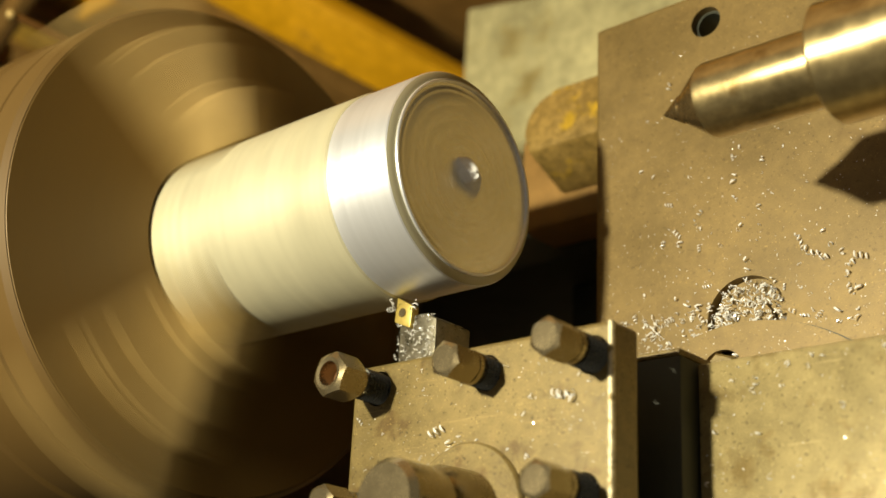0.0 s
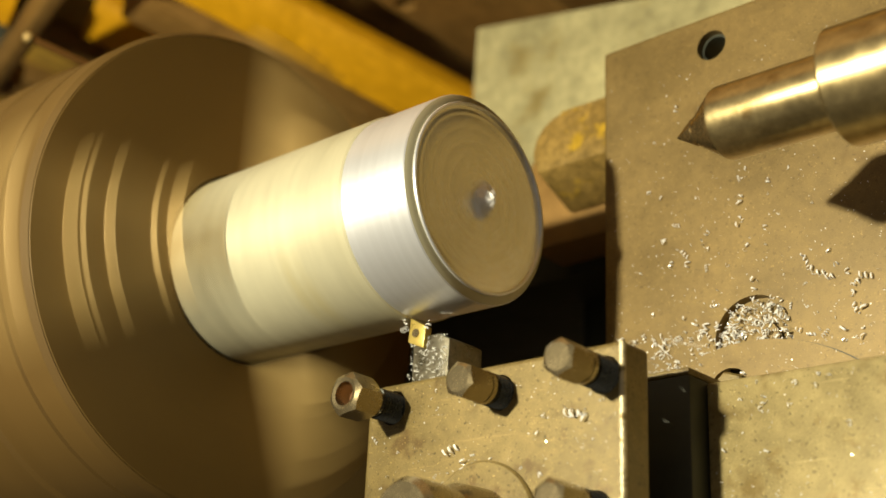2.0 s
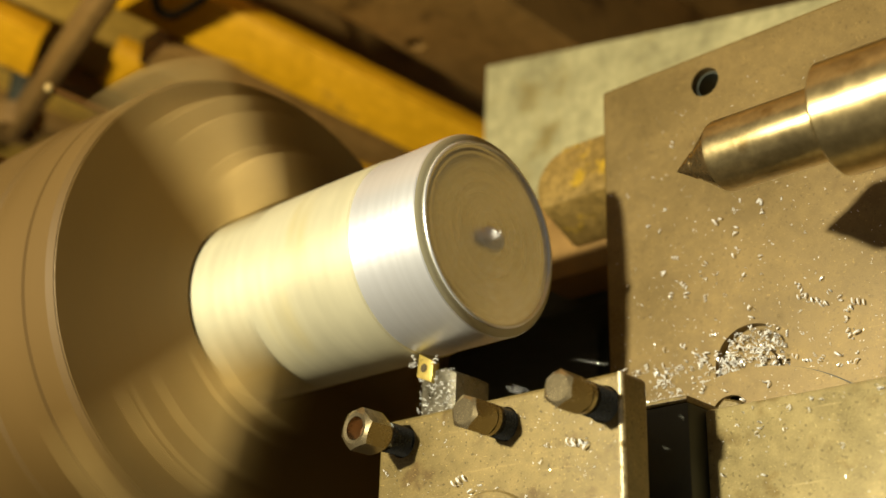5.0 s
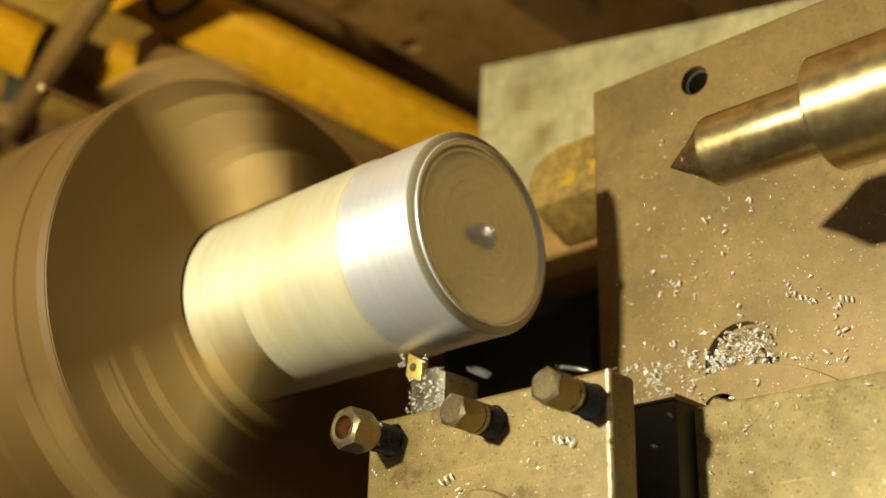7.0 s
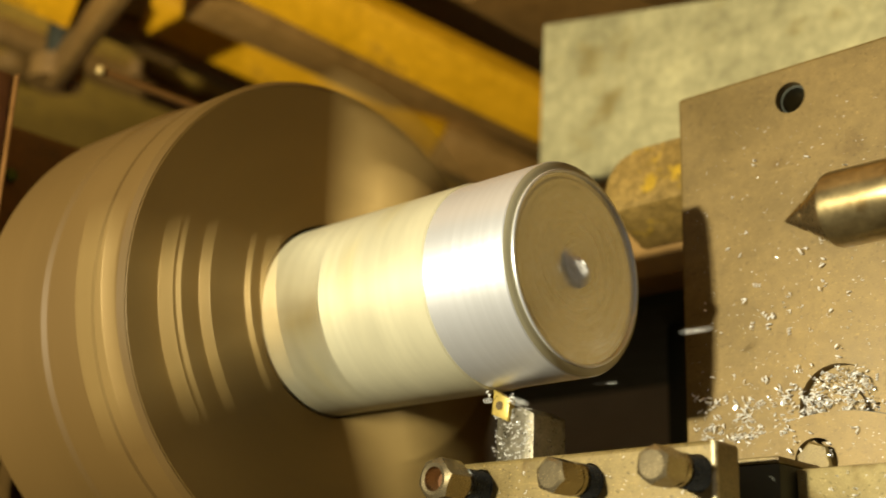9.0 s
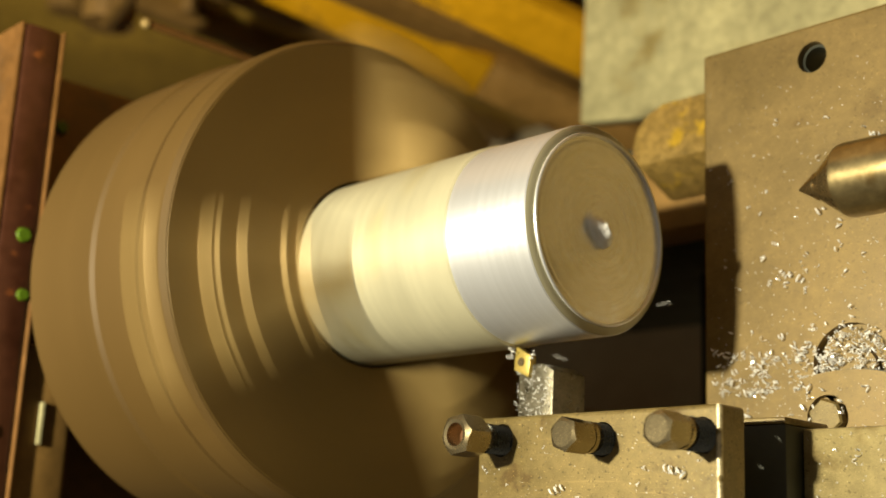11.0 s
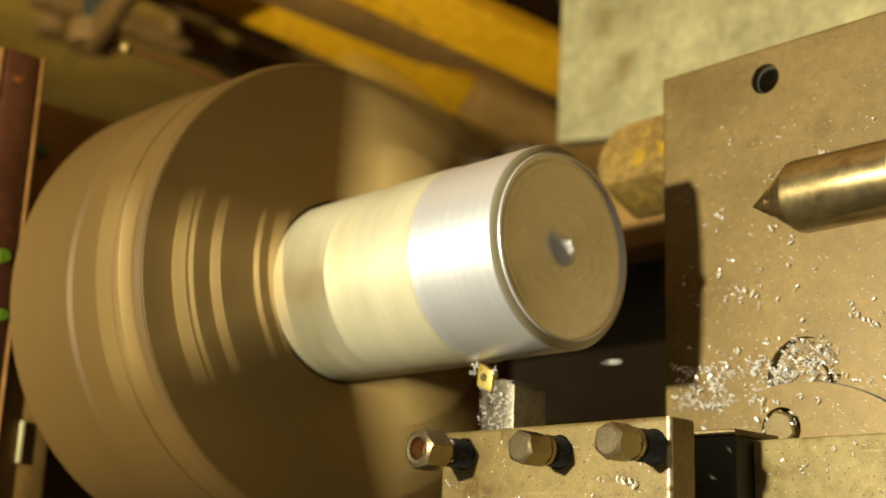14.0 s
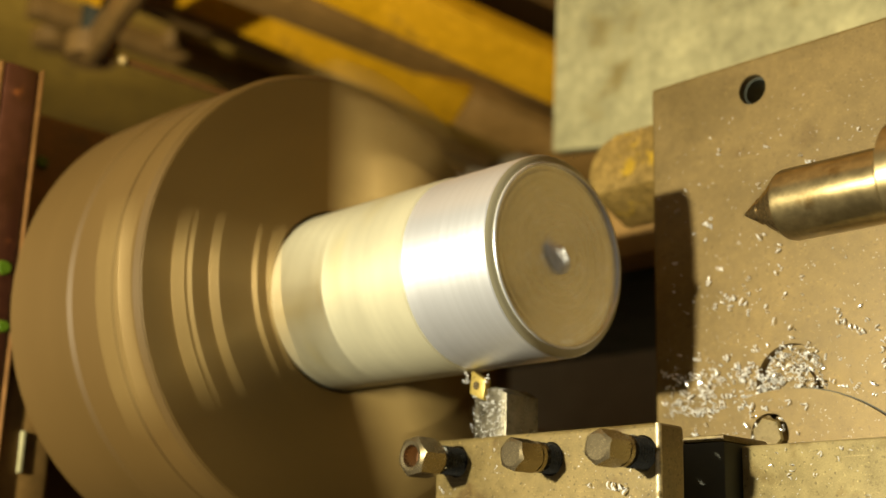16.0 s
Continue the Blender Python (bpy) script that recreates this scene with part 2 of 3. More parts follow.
# ---- the room ----
def room():
    f = part("floor", box(-3, 3, -3, 3, -1.1, -1.0, 0), M_WALL)
    tagged(f, "dim oily workshop floor", "floor", kind="structure")
    for name, b in (("wall_north", (-3.1, 3.1, 3.0, 3.1)), ("wall_south", (-3.1, 3.1, -3.1, -3.0)),
                    ("wall_east", (3.0, 3.1, -3.0, 3.0)), ("wall_west", (-3.1, -3.0, -3.0, 3.0))):
        w = part(name, box(*b, -1.0, 2.0, 0), M_WALL)
        tagged(w, "dim workshop wall", "wall", kind="structure")


room()


# ---- machine behind and below ----
def bed():
    ob = empty("lathe_bed", "oily cast-iron lathe bed below the carriage, black where unlit", "lathe bed")
    # front way brown where light reaches it; rear way and ribs black, unlit
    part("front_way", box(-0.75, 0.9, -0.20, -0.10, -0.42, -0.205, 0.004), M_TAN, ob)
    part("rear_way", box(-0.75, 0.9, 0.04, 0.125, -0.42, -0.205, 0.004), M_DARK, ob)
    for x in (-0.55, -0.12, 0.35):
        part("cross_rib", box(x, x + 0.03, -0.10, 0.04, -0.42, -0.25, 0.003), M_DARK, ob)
    for x in (-0.92, 0.62):
        part("pedestal", box(x, x + 0.24, -0.20, 0.03, -1.0, -0.4205, 0.006), M_TAN, ob, "plain painted cast pedestal")
    return ob


def tray():
    ob = empty("chip_tray", "pale grey mottled metal chip tray behind the bed", "chip tray")
    part("tray_sheet", prism([(-0.302, 0.212), (0.70, 0.06), (0.70, 0.155), (-0.298, 0.363)], -0.345, -0.33, 0.002), M_GREY, ob)
    for x, y in ((-0.27, 0.33), (0.64, 0.11)):
        part("leg", box(x, x + 0.03, y - 0.015, y + 0.015, -1.0, -0.3455, 0.002), M_DARK, ob, "dark steel leg")


def headstock():
    ob = empty("headstock", "orange-brown painted lathe headstock behind the chuck", "headstock")
    part("housing", box(-0.95, -0.43, -0.26, 0.165, -0.42, 0.128, 0.01), M_RUSTY, ob)
    part("spindle_nose", lathe([(-0.43, 0.0), (-0.43, 0.085), (-0.318, 0.085), (-0.318, 0.0)], 48), M_DARK, ob)
    part("top_ledge", box(-0.95, -0.34, -0.40, 0.157, 0.134, 0.1575, 0.003), M_RED, ob, "dark maroon ledge with a worn edge")
    part("ledge_cap", box(-0.95, -0.341, -0.40, 0.1565, 0.1577, 0.1605, 0.001), M_RUSTY, ob, "tan worn top of the ledge")
    part("ledge_strip", box(-0.60, -0.337, -0.40, 0.156, 0.1322, 0.1338, 0.0005), M_RUSTY, ob, "bare worn metal strip")
    part("ledge_bracket", box(-0.42, -0.342, -0.16, -0.045, 0.096, 0.1318, 0.004), M_TAN, ob, "grey-brown oily bracket")
    part("bare_edge", box(-0.3418, -0.339, -0.106, -0.080, 0.1155, 0.1190, 0.001), M_GREY, ob, "pale bare metal edge")
    for y, z, r in ((0.02, 0.143, 0.005), (-0.017, 0.139, 0.004), (-0.10, 0.150, 0.005), (-0.105, 0.120, 0.007), (0.125, 0.085, 0.005)):
        part("paint_spot", lathe([(-0.4295 if z < 0.13 else -0.3405, 0.0), (-0.4295 if z < 0.13 else -0.3405, r), (-0.427 if z < 0.13 else -0.338, r * 0.8), (-0.427 if z < 0.13 else -0.338, 0.0)], 14),
             M_GREEN, ob, "splash of bright green paint", pose(0, y, z))
    return ob


bed()
tray()
headstock()


def yellow_bar(x, y, z, wide, below, above, label, bare=0.0):
    """A channel that leans back: a broad face and two flanges turned back. (x, y, z) is a point on its face.
    Its lowest stretch, of the length bare, is brown for the shadow on it."""
    m = Matrix.Translation((x, y, z)) @ LEAN
    ob = empty("guard_bar", label, "guard bar", "yellow bars behind the lathe")
    ob.matrix_basis = m
    h, low = wide / 2, bare - below
    part("web", box(-h, h, 0, 0.006, low, above, 0.002), M_YELLOW, ob)
    part("flange", box(-h, -h + 0.006, 0.0065, 0.03, low, above, 0.002), M_YELLOW, ob)
    part("flange", box(h - 0.006, h, 0.0065, 0.03, low, above, 0.002), M_YELLOW, ob)
    if bare:
        # brown in place of yellow puts the bar's shadow into the colour
        part("shaded_foot", box(-h, h, 0, 0.03, -below, low - 0.0005, 0.003), M_BROWN, ob, "brown foot, coloured for the shadow on it")


LEAN = Matrix(((0.8661, 0.4321, 0.2514), (-0.3152, 0.8623, -0.3963), (-0.388, 0.264, 0.883))).transposed().to_4x4()
yellow_bar(-0.4885, 0.400, -0.28, 0.0575, 0.795, 0.26, "leaning yellow painted steel bar behind the chuck")
yellow_bar(-0.710, 0.450, -0.30, 0.0545, 0.775, 0.115, "shorter leaning yellow painted steel bar, its foot brown for shadow", 0.53)
yellow_bar(-0.7325, 0.440, 0.00, 0.0545, 0.095, 0.092, "yellow painted steel piece above the shorter bar")


def back_panel():
    ob = empty("back_panel", "dark brown painted sheet panel behind the lathe", "panel")
    sheet = part("sheet", box(-1.6, 0.6, 0.620, 0.632, -1.0, 0.6, 0.002), M_BROWN, ob)
    door = part("cover", box(-0.445, -0.30, 0.452, 0.619, -0.999, -0.22, 0.003), M_BROWN, ob, "brown cover with a round hole")
    hole = lathe([(-0.06, 0.0), (-0.06, 0.011), (0.06, 0.011), (0.06, 0.0)], 24, "Y")
    bmesh.ops.transform(hole, matrix=Matrix.Translation((-0.425, 0.46, -0.362)), verts=hole.verts)
    cut(door, hole)
    part("rail", box(-0.43, 0.55, 0.455, 0.619, -0.20, -0.13, 0.003), M_YELLOW, ob, "worn yellow rail")


back_panel()


def rear_casting():
    ob = empty("rear_casting", "olive-brown oily casting behind the headstock", "casting")
    part("body", box(-1.45, -0.80, 0.535, 0.618, -0.999, -0.10, 0.008), M_OLIVE, ob)
    for x, z, r in ((-1.10, -0.215, 0.026), (-0.98, -0.33, 0.016)):
        part("boss", lathe([(-0.02, 0.0), (-0.02, r * 0.8), (-0.016, r), (0.0, r), (0.0, 0.0)], 28, "Y"), M_TAN, ob, "round boss", pose(x, 0.5345, z))
    for x in (-1.02, -0.90):
        part("rib", box(x, x + 0.03, 0.505, 0.5345, -0.95, -0.14, 0.004), M_TAN, ob)


rear_casting()


def strut(a, b, w, name, label, mat):
    a, b = Vector(a), Vector(b)
    ob = part(name, box(-w / 2, w / 2, -w / 3, w / 3, 0, (b - a).length, 0.003), mat)
    ob.matrix_world = Matrix.Translation(a) @ (b - a).to_track_quat("Z", "Y").to_matrix().to_4x4()
    tagged(ob, label, "strut")


def gear_lever():
    """A flat tan lever that leans across the bars, on a pivot of the casting behind."""
    a, b = Vector((-0.815, 0.40, -0.134)), Vector((-0.37, 0.40, -0.014))
    ob = empty("gear_lever", "tan oily metal lever across the yellow bars", "lever", at=a)
    turn = (b - a).to_track_quat("Z", "Y").to_matrix().to_4x4()
    part("shaft", box(-0.02, 0.02, -0.009, 0.009, 0.0, (b - a).length, 0.005, 3), M_TAN, ob, "", turn)
    part("eye", lathe([(-0.013, 0.0), (-0.013, 0.029), (0.013, 0.029), (0.013, 0.0)], 32, "Y"), M_TAN, ob)
    part("pivot", lathe([(0.0131, 0.0), (0.0131, 0.015), (0.134, 0.015), (0.134, 0.0)], 24, "Y"), M_DARK, ob, "dark pivot pin")


gear_lever()


def cable():
    data = bpy.data.curves.new("cable", "CURVE")
    data.dimensions, data.bevel_depth, data.bevel_resolution = "3D", 0.0045, 3
    line = data.splines.new("BEZIER")
    pts = [(-0.43, 0.615, 0.10), (-0.475, 0.47, -0.062), (-0.522, 0.433, -0.106), (-0.535, 0.42, -0.126), (-0.512, 0.422, -0.139), (-0.48, 0.433, -0.14), (-0.414, 0.469, -0.114), (-0.33, 0.615, -0.02)]
    line.bezier_points.add(len(pts) - 1)
    for bp, c in zip(line.bezier_points, pts):
        bp.co, bp.handle_left_type, bp.handle_right_type = c, "AUTO", "AUTO"
    data.materials.append(M_DARK)
    tagged(new("cable", data), "thin black cable looped over the yellow bar", "cable")


cable()
strut((-0.60, 0.43, -0.16), (-0.60, 0.43, -0.999), 0.05, "dark_post", "dark upright post between the yellow bars", M_BROWN)


def rod():
    ob = empty("lever_rod", "thin steel rod with a round bright end behind the chuck", "rod")
    part("shaft", lathe([(-0.35, 0.0), (-0.35, 0.0027), (0.0, 0.0027), (0.0, 0.0)], 16, "Z"), M_RUSTY, ob, "", pose(-0.378, 0.20, 0.055))
    bm = bmesh.new()
    bmesh.ops.create_uvsphere(bm, u_segments=20, v_segments=12, radius=0.0040)
    part("knob", finish(bm), M_JAW, ob, "bright round knob", pose(-0.378, 0.20, 0.055))


rod()


# ---- carriage ----
def saddle():
    ob = empty("saddle", "olive and brown painted lathe saddle with rounded corner", "saddle")
    pts = [(0.40, 0.080), (0.40, 0.1165), (-0.046, 0.1165)]
    for i in range(7):
        a = radians(90 + i * 15)
        pts.append((-0.046 + 0.024 * math.cos(a), 0.0925 + 0.024 * math.sin(a)))
    pts += [(-0.066, 0.080)]
    wing = prism(pts[::-1], -0.166, -0.13, 0.003)
    for v in wing.verts:      # the front slopes outwards to its foot
        if v.co.y < 0.088:
            v.co.y -= 0.016 * (-0.13 - v.co.z) / 0.036
    part("rear_wing", wing, M_SADDLE, ob)
    part("wing_foot", box(-0.100, 0.40, 0.047, 0.112, -0.204, -0.1665, 0.004), M_TAN, ob)
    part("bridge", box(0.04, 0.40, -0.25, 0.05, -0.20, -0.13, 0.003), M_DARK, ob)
    CARRIED.append(ob)


def cross_slide():
    ob = empty("cross_slide", "oily brown cast-iron cross slide strewn with chips", "cross slide")
    top = part("slide_plate", box(0.0055, 0.30, -0.42, 0.1245, -0.1295, PLATE, 0.002), M_PLATE, ob)
    cut(top, hole_shape(0.0750, 0.1058, 0.0086, PLATE - 0.022, PLATE + 0.01))
    cut(top, hole_shape(0.0920, -0.0600, 0.0208, PLATE - 0.0055, PLATE + 0.01))
    part("hole_thread", ring_shape(0.0750, 0.1058, 0.0085, 0.0072, PLATE - 0.020, PLATE - 0.005), M_DARK, ob, "dark threaded hole lining")
    part("slot_plug", hole_shape(0.0950, -0.0620, 0.0098, PLATE - 0.0053, PLATE - 0.0015), M_PLATE, ob, "round iron plug in the recess")
    CARRIED.append(ob)


def hole_shape(x, y, r, z0, z1, n=40):
    bm = lathe([(z0, 0), (z0, r), (z1, r), (z1, 0)], n, "X")
    bmesh.ops.transform(bm, matrix=Matrix.Translation((x, y, 0)) @ Matrix.Rotation(radians(-90), 4, "Y"), verts=bm.verts)
    return bm


def ring_shape(x, y, r1, r0, z0, z1, n=40):
    bm = lathe([(z0, r0), (z0, r1), (z1, r1), (z1, r0), (z0, r0)], n, "X")
    bmesh.ops.transform(bm, matrix=Matrix.Translation((x, y, 0)) @ Matrix.Rotation(radians(-90), 4, "Y"), verts=bm.verts)
    return finish(bm, angle=25)


def top_slide():
    ob = empty("top_slide", "worn ground-steel top slide block beside the tool post", "top slide")
    base = part("swivel_base", hole_shape(0.0900, -0.1540, 0.0910, PLATE + 0.0004, PLATE + 0.0036, 96), M_PLATE, ob, "round oily iron swivel base")
    cut(base, hole_shape(0.0805, -0.0860, 0.0112, PLATE - 0.01, PLATE + 0.01, 32))
    part("base_groove", ring_shape(0.0900, -0.1540, 0.0917, 0.0911, PLATE - 0.002, PLATE + 0.0003, 96), M_DARK, ob, "dark gap round the swivel base")
    nut = lathe([(0.0, 0.0), (0.0, 0.0096), (0.0050, 0.0096), (0.0060, 0.0084), (0.0060, 0.0)], 6, "Z")
    part("base_screw", nut, M_POST, ob, "hexagon screw head in its counterbore", pose(0.0805, -0.0860, PLATE + 0.0004, 0, 0, 12))
    part("block", box(0.0999, 0.34, -0.36, -0.0978, PLATE + 0.0040, -0.0400, 0.0014), M_BLOCK, ob)
    # black stands for the deep shade under the tool post
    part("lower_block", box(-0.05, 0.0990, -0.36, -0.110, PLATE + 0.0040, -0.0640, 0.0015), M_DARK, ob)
    CARRIED.append(ob)


def hex_bolt(flat, hollow):
    """A clamp screw: head, collar, thread. Its foot is at the origin, its axis along z."""
    ob = empty("clamp_screw", "worn steel clamp screw with square-cornered hexagon head", "screw", "tool post screws")
    bm = bmesh.new()
    n, rim, z0, z1 = 36, flat * 0.82, 0.0165, 0.0315

    def across(i):
        a = (360 * i / n) % 60 - 30
        return flat / math.cos(radians(a))

    def ring(radius, height):
        return [bm.verts.new((radius(i) * math.cos(2 * math.pi * i / n), radius(i) * math.sin(2 * math.pi * i / n), height(i))) for i in range(n)]

    rings = [ring(lambda i: min(across(i), flat * 1.02), lambda i: z0), ring(across, lambda i: z0 + max(0, across(i) - flat * 1.02)),
             ring(across, lambda i: z1 - 0.55 * (across(i) - rim)), ring(lambda i: rim, lambda i: z1)]
    if hollow:
        rings += [ring(lambda i: 0.0056, lambda i: z1 - 0.0003), ring(lambda i: 0.0050, lambda i: 0.0225)]
    for p, q in zip(rings, rings[1:]):
        for i in range(n):
            j = (i + 1) % n
            bm.faces.new((p[i], p[j], q[j], q[i]))
    bm.faces.new(rings[0][::-1])
    if not hollow:
        bm.faces.new(rings[-1])
    finish(bm, angle=20)
    head = part("head", bm, M_BOLT, ob)
    if hollow:
        part("socket", hole_shape(0, 0, 0.0052, 0.0215, 0.0228, 12), M_RUST, head, "rusty worn socket")
    part("collar", lathe([(0.0130, 0.0), (0.0130, 0.0066), (0.0138, 0.0074), (0.0162, 0.0074), (0.0162, 0.0)], 28, "Z"), M_BOLT, ob)
    prof = [(-0.012, 0.0)]
    for i in range(13):
        z = -0.012 + i * 0.0019
        prof += [(z, 0.0054), (z + 0.00095, 0.0073)]
    prof.append((0.0128, 0.0066))
    prof.append((0.0128, 0.0))
    part("thread", lathe(prof, 28, "Z"), M_THREAD, ob, "dark screw thread")
    return ob


SCREWS = [(-0.0325, -0.1038, 1, True, 10), (0.0315, -0.1055, -8, False, 40), (0.0862, -0.1056, 0, False, 22),
          (-0.0325, -0.1600, 0, False, 15), (0.0820, -0.1600, -1, False, 30),
          (-0.0325, -0.2230, 0, False, 5), (0.0315, -0.2250, 0, False, 50), (0.0870, -0.2250, 0, False, 12)]


def tool_post():
    ob = empty("tool_post", "worn brown steel square tool post with chips on top", "tool post")
    slab = part("top_plate", box(-0.0487, 0.0957, -0.2370, -0.0922, -0.002, TOP, 0.0022, 3), M_POST, ob)
    for x, y, *_ in SCREWS:
        cut(slab, hole_shape(x, y, 0.0081, -0.01, 0.03, 32))
    # thin pale rod along the worn edge draws its highlight
    edge = lathe([(-0.2365, 0.0), (-0.2365, 0.0015), (-0.0927, 0.0015), (-0.0927, 0.0)], 20, "Y")
    part("worn_edge", edge, M_EDGE, ob, "worn edge, its highlight put into a pale colour", pose(0.0945, 0, TOP - 0.0012))
    # core and lower plate coloured black, as the top plate shades them
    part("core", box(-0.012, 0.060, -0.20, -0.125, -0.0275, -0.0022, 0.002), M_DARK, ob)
    part("bottom_plate", box(-0.049, 0.0995, -0.237, -0.0968, -0.0638, -0.0272, 0.0010), M_DARK, ob, "lower plate, black for the shade under the top plate")
    # the plate's lit strip, given the post's lighter steel
    part("plate_edge", box(-0.049, 0.0993, -0.0967, -0.0935, -0.0638, -0.0270, 0.0008), M_POST, ob, "lit back edge of the lower plate, in lighter steel")
    part("boss", lathe([(TOP - 0.001, 0.0), (TOP - 0.001, 0.031), (TOP + 0.0015, 0.031), (TOP + 0.0025, 0.030), (TOP + 0.0025, 0.0)], 48, "Z"),
         M_POST, ob, "raised round boss", pose(0.0235, -0.1655, 0))
    CARRIED.append(ob)
    a, b = hex_bolt(0.0090, True), hex_bolt(0.0070, False)
    for i, (x, y, lift, hollow, turn) in enumerate(SCREWS):
        m = pose(x, y, TOP + lift * 0.0005, 0, 0, turn)
        if hollow:
            a.matrix_basis = m
            c = a
        elif i == 1:
            b.matrix_basis = m
            c = b
        else:
            c = copy_thing(b, m)
        CARRIED.append(c)


def clamp_lever():
    ob = empty("clamp_lever", "worn steel clamping lever with round hub on the tool post", "lever", at=(0.0235, -0.1655, TOP + 0.0025))
    part("hub", lathe([(0.0, 0.0), (0.0, 0.019), (0.016, 0.0185), (0.022, 0.016), (0.030, 0.0165), (0.044, 0.0165), (0.047, 0.0140), (0.047, 0.0)], 40, "Z"), M_BOLT, ob)
    arm = lathe([(0.0, 0.0), (0.0, 0.0125), (0.05, 0.0115), (0.12, 0.010), (0.124, 0.007), (0.124, 0.0)], 32)
    part("arm", arm, M_BOLT, ob, "", pose(-0.006, -0.002, 0.020, 0, -14, 205))
    CARRIED.append(ob)


def cutting_tool():
    ob = empty("turning_tool", "steel turning tool holder with yellow coated insert, covered in chips", "cutting tool")
    shank = prism([(-0.0415, -0.235), (-0.0175, -0.235), (-0.0165, -0.0675), (-0.0240, -0.0635), (-0.0400, -0.0635)], -0.0270, -0.0022, 0.0008)
    part("holder", shank, M_HOLDER, ob, "steel holder speckled with bright chips")
    ins = [(-0.0403, -0.0537), (-0.0300, -0.0595), (-0.0312, -0.0705), (-0.0415, -0.0660)]
    tip = part("insert", prism(ins[::-1], -0.0045, 0.0004, 0.0006), M_INSERT, ob, "yellow coated carbide insert")
    part("insert_screw", hole_shape(-0.0362, -0.0622, 0.0022, -0.001, 0.0009, 16), M_BOLT, tip)
    CARRIED.append(ob)


saddle()
cross_slide()
top_slide()
tool_post()
clamp_lever()
cutting_tool()


# ---- tailstock centre ----
def tail_centre():
    ob = empty("tailstock_centre", "polished brown-stained steel dead centre with pointed tip", "lathe centre")
    part("point", lathe([(0.110, 0.0), (0.1106, 0.0006), (0.1195, 0.0062), (0.1200, 0.0060), (0.1325, 0.0154)], 64), M_TIP, ob, "darkened conical tip")
    part("body", lathe([(0.1325, 0.0154), (0.1345, 0.0160), (0.186, 0.0160), (0.187, 0.0)], 64), M_CENTRE, ob)
    part("quill", lathe([(0.1845, 0.0), (0.1845, 0.0222), (0.1862, 0.0243), (0.60, 0.0243), (0.60, 0.0)], 64), M_CENTRE, ob, "larger worn steel quill")


tail_centre()


# ---- chuck and work ----
FACE = -0.1755


def chuck():
    ob = empty("chuck", "large brown steel three-jaw lathe chuck, spinning", "lathe chuck")
    body = lathe([(FACE - 0.012, 0.0), (FACE - 0.012, 0.1388), (FACE - 0.0006, 0.1390), (FACE, 0.1396), (FACE - 0.003, 0.1425), (FACE - 0.022, 0.1429), (FACE - 0.0228, 0.1414), (FACE - 0.0246, 0.1414), (FACE - 0.0254, 0.1430), (FACE - 0.0670, 0.1440), (FACE - 0.0692, 0.1462),
                  (FACE - 0.138, 0.1475), (FACE - 0.142, 0.144), (FACE - 0.142, 0.0)], 128)
    part("body", body, M_CHUCK, ob)
    part("face_plate", lathe([(FACE - 0.0115, 0.0), (FACE - 0.0115, 0.054), (FACE + 0.0003, 0.056), (FACE + 0.0003, 0.1388), (FACE - 0.0004, 0.1392)], 128), M_FACE, ob, "chuck face of the body's steel, tone set for its light")
    for k in range(3):
        steps = ((0.0538, -0.020), (0.0538, 0.047), (0.0815, 0.047), (0.0825, 0.036), (0.0890, 0.036), (0.0895, 0.032), (0.1110, 0.032), (0.1118, 0.024), (0.1225, 0.024),
                 (0.1231, 0.0205), (0.1250, 0.0205), (0.1258, 0.009), (0.1500, 0.009), (0.1550, 0.004), (0.1550, -0.020))
        prof = [(r, FACE + h) for r, h in steps]
        bm = bmesh.new()
        w = 0.0145
        lo = [bm.verts.new((x, -w, r)) for r, x in prof]
        hi = [bm.verts.new((x, w, r)) for r, x in prof]
        bm.faces.new(lo)
        bm.faces.new(hi[::-1])
        for i in range(len(prof)):
            j = (i + 1) % len(prof)
            bm.faces.new((lo[j], lo[i], hi[i], hi[j]))
        bmesh.ops.recalc_face_normals(bm, faces=bm.faces)
        bmesh.ops.bevel(bm, geom=bm.edges[:], offset=0.0007, segments=2, profile=0.5, affect="EDGES")
        part("jaw", finish(bm), M_JAW, ob, "stepped steel jaw", Matrix.Rotation(radians(120 * k), 4, "X"))
    SPUN.append(ob)
    return ob


R_RAW, R_CUT = 0.0538, 0.0530


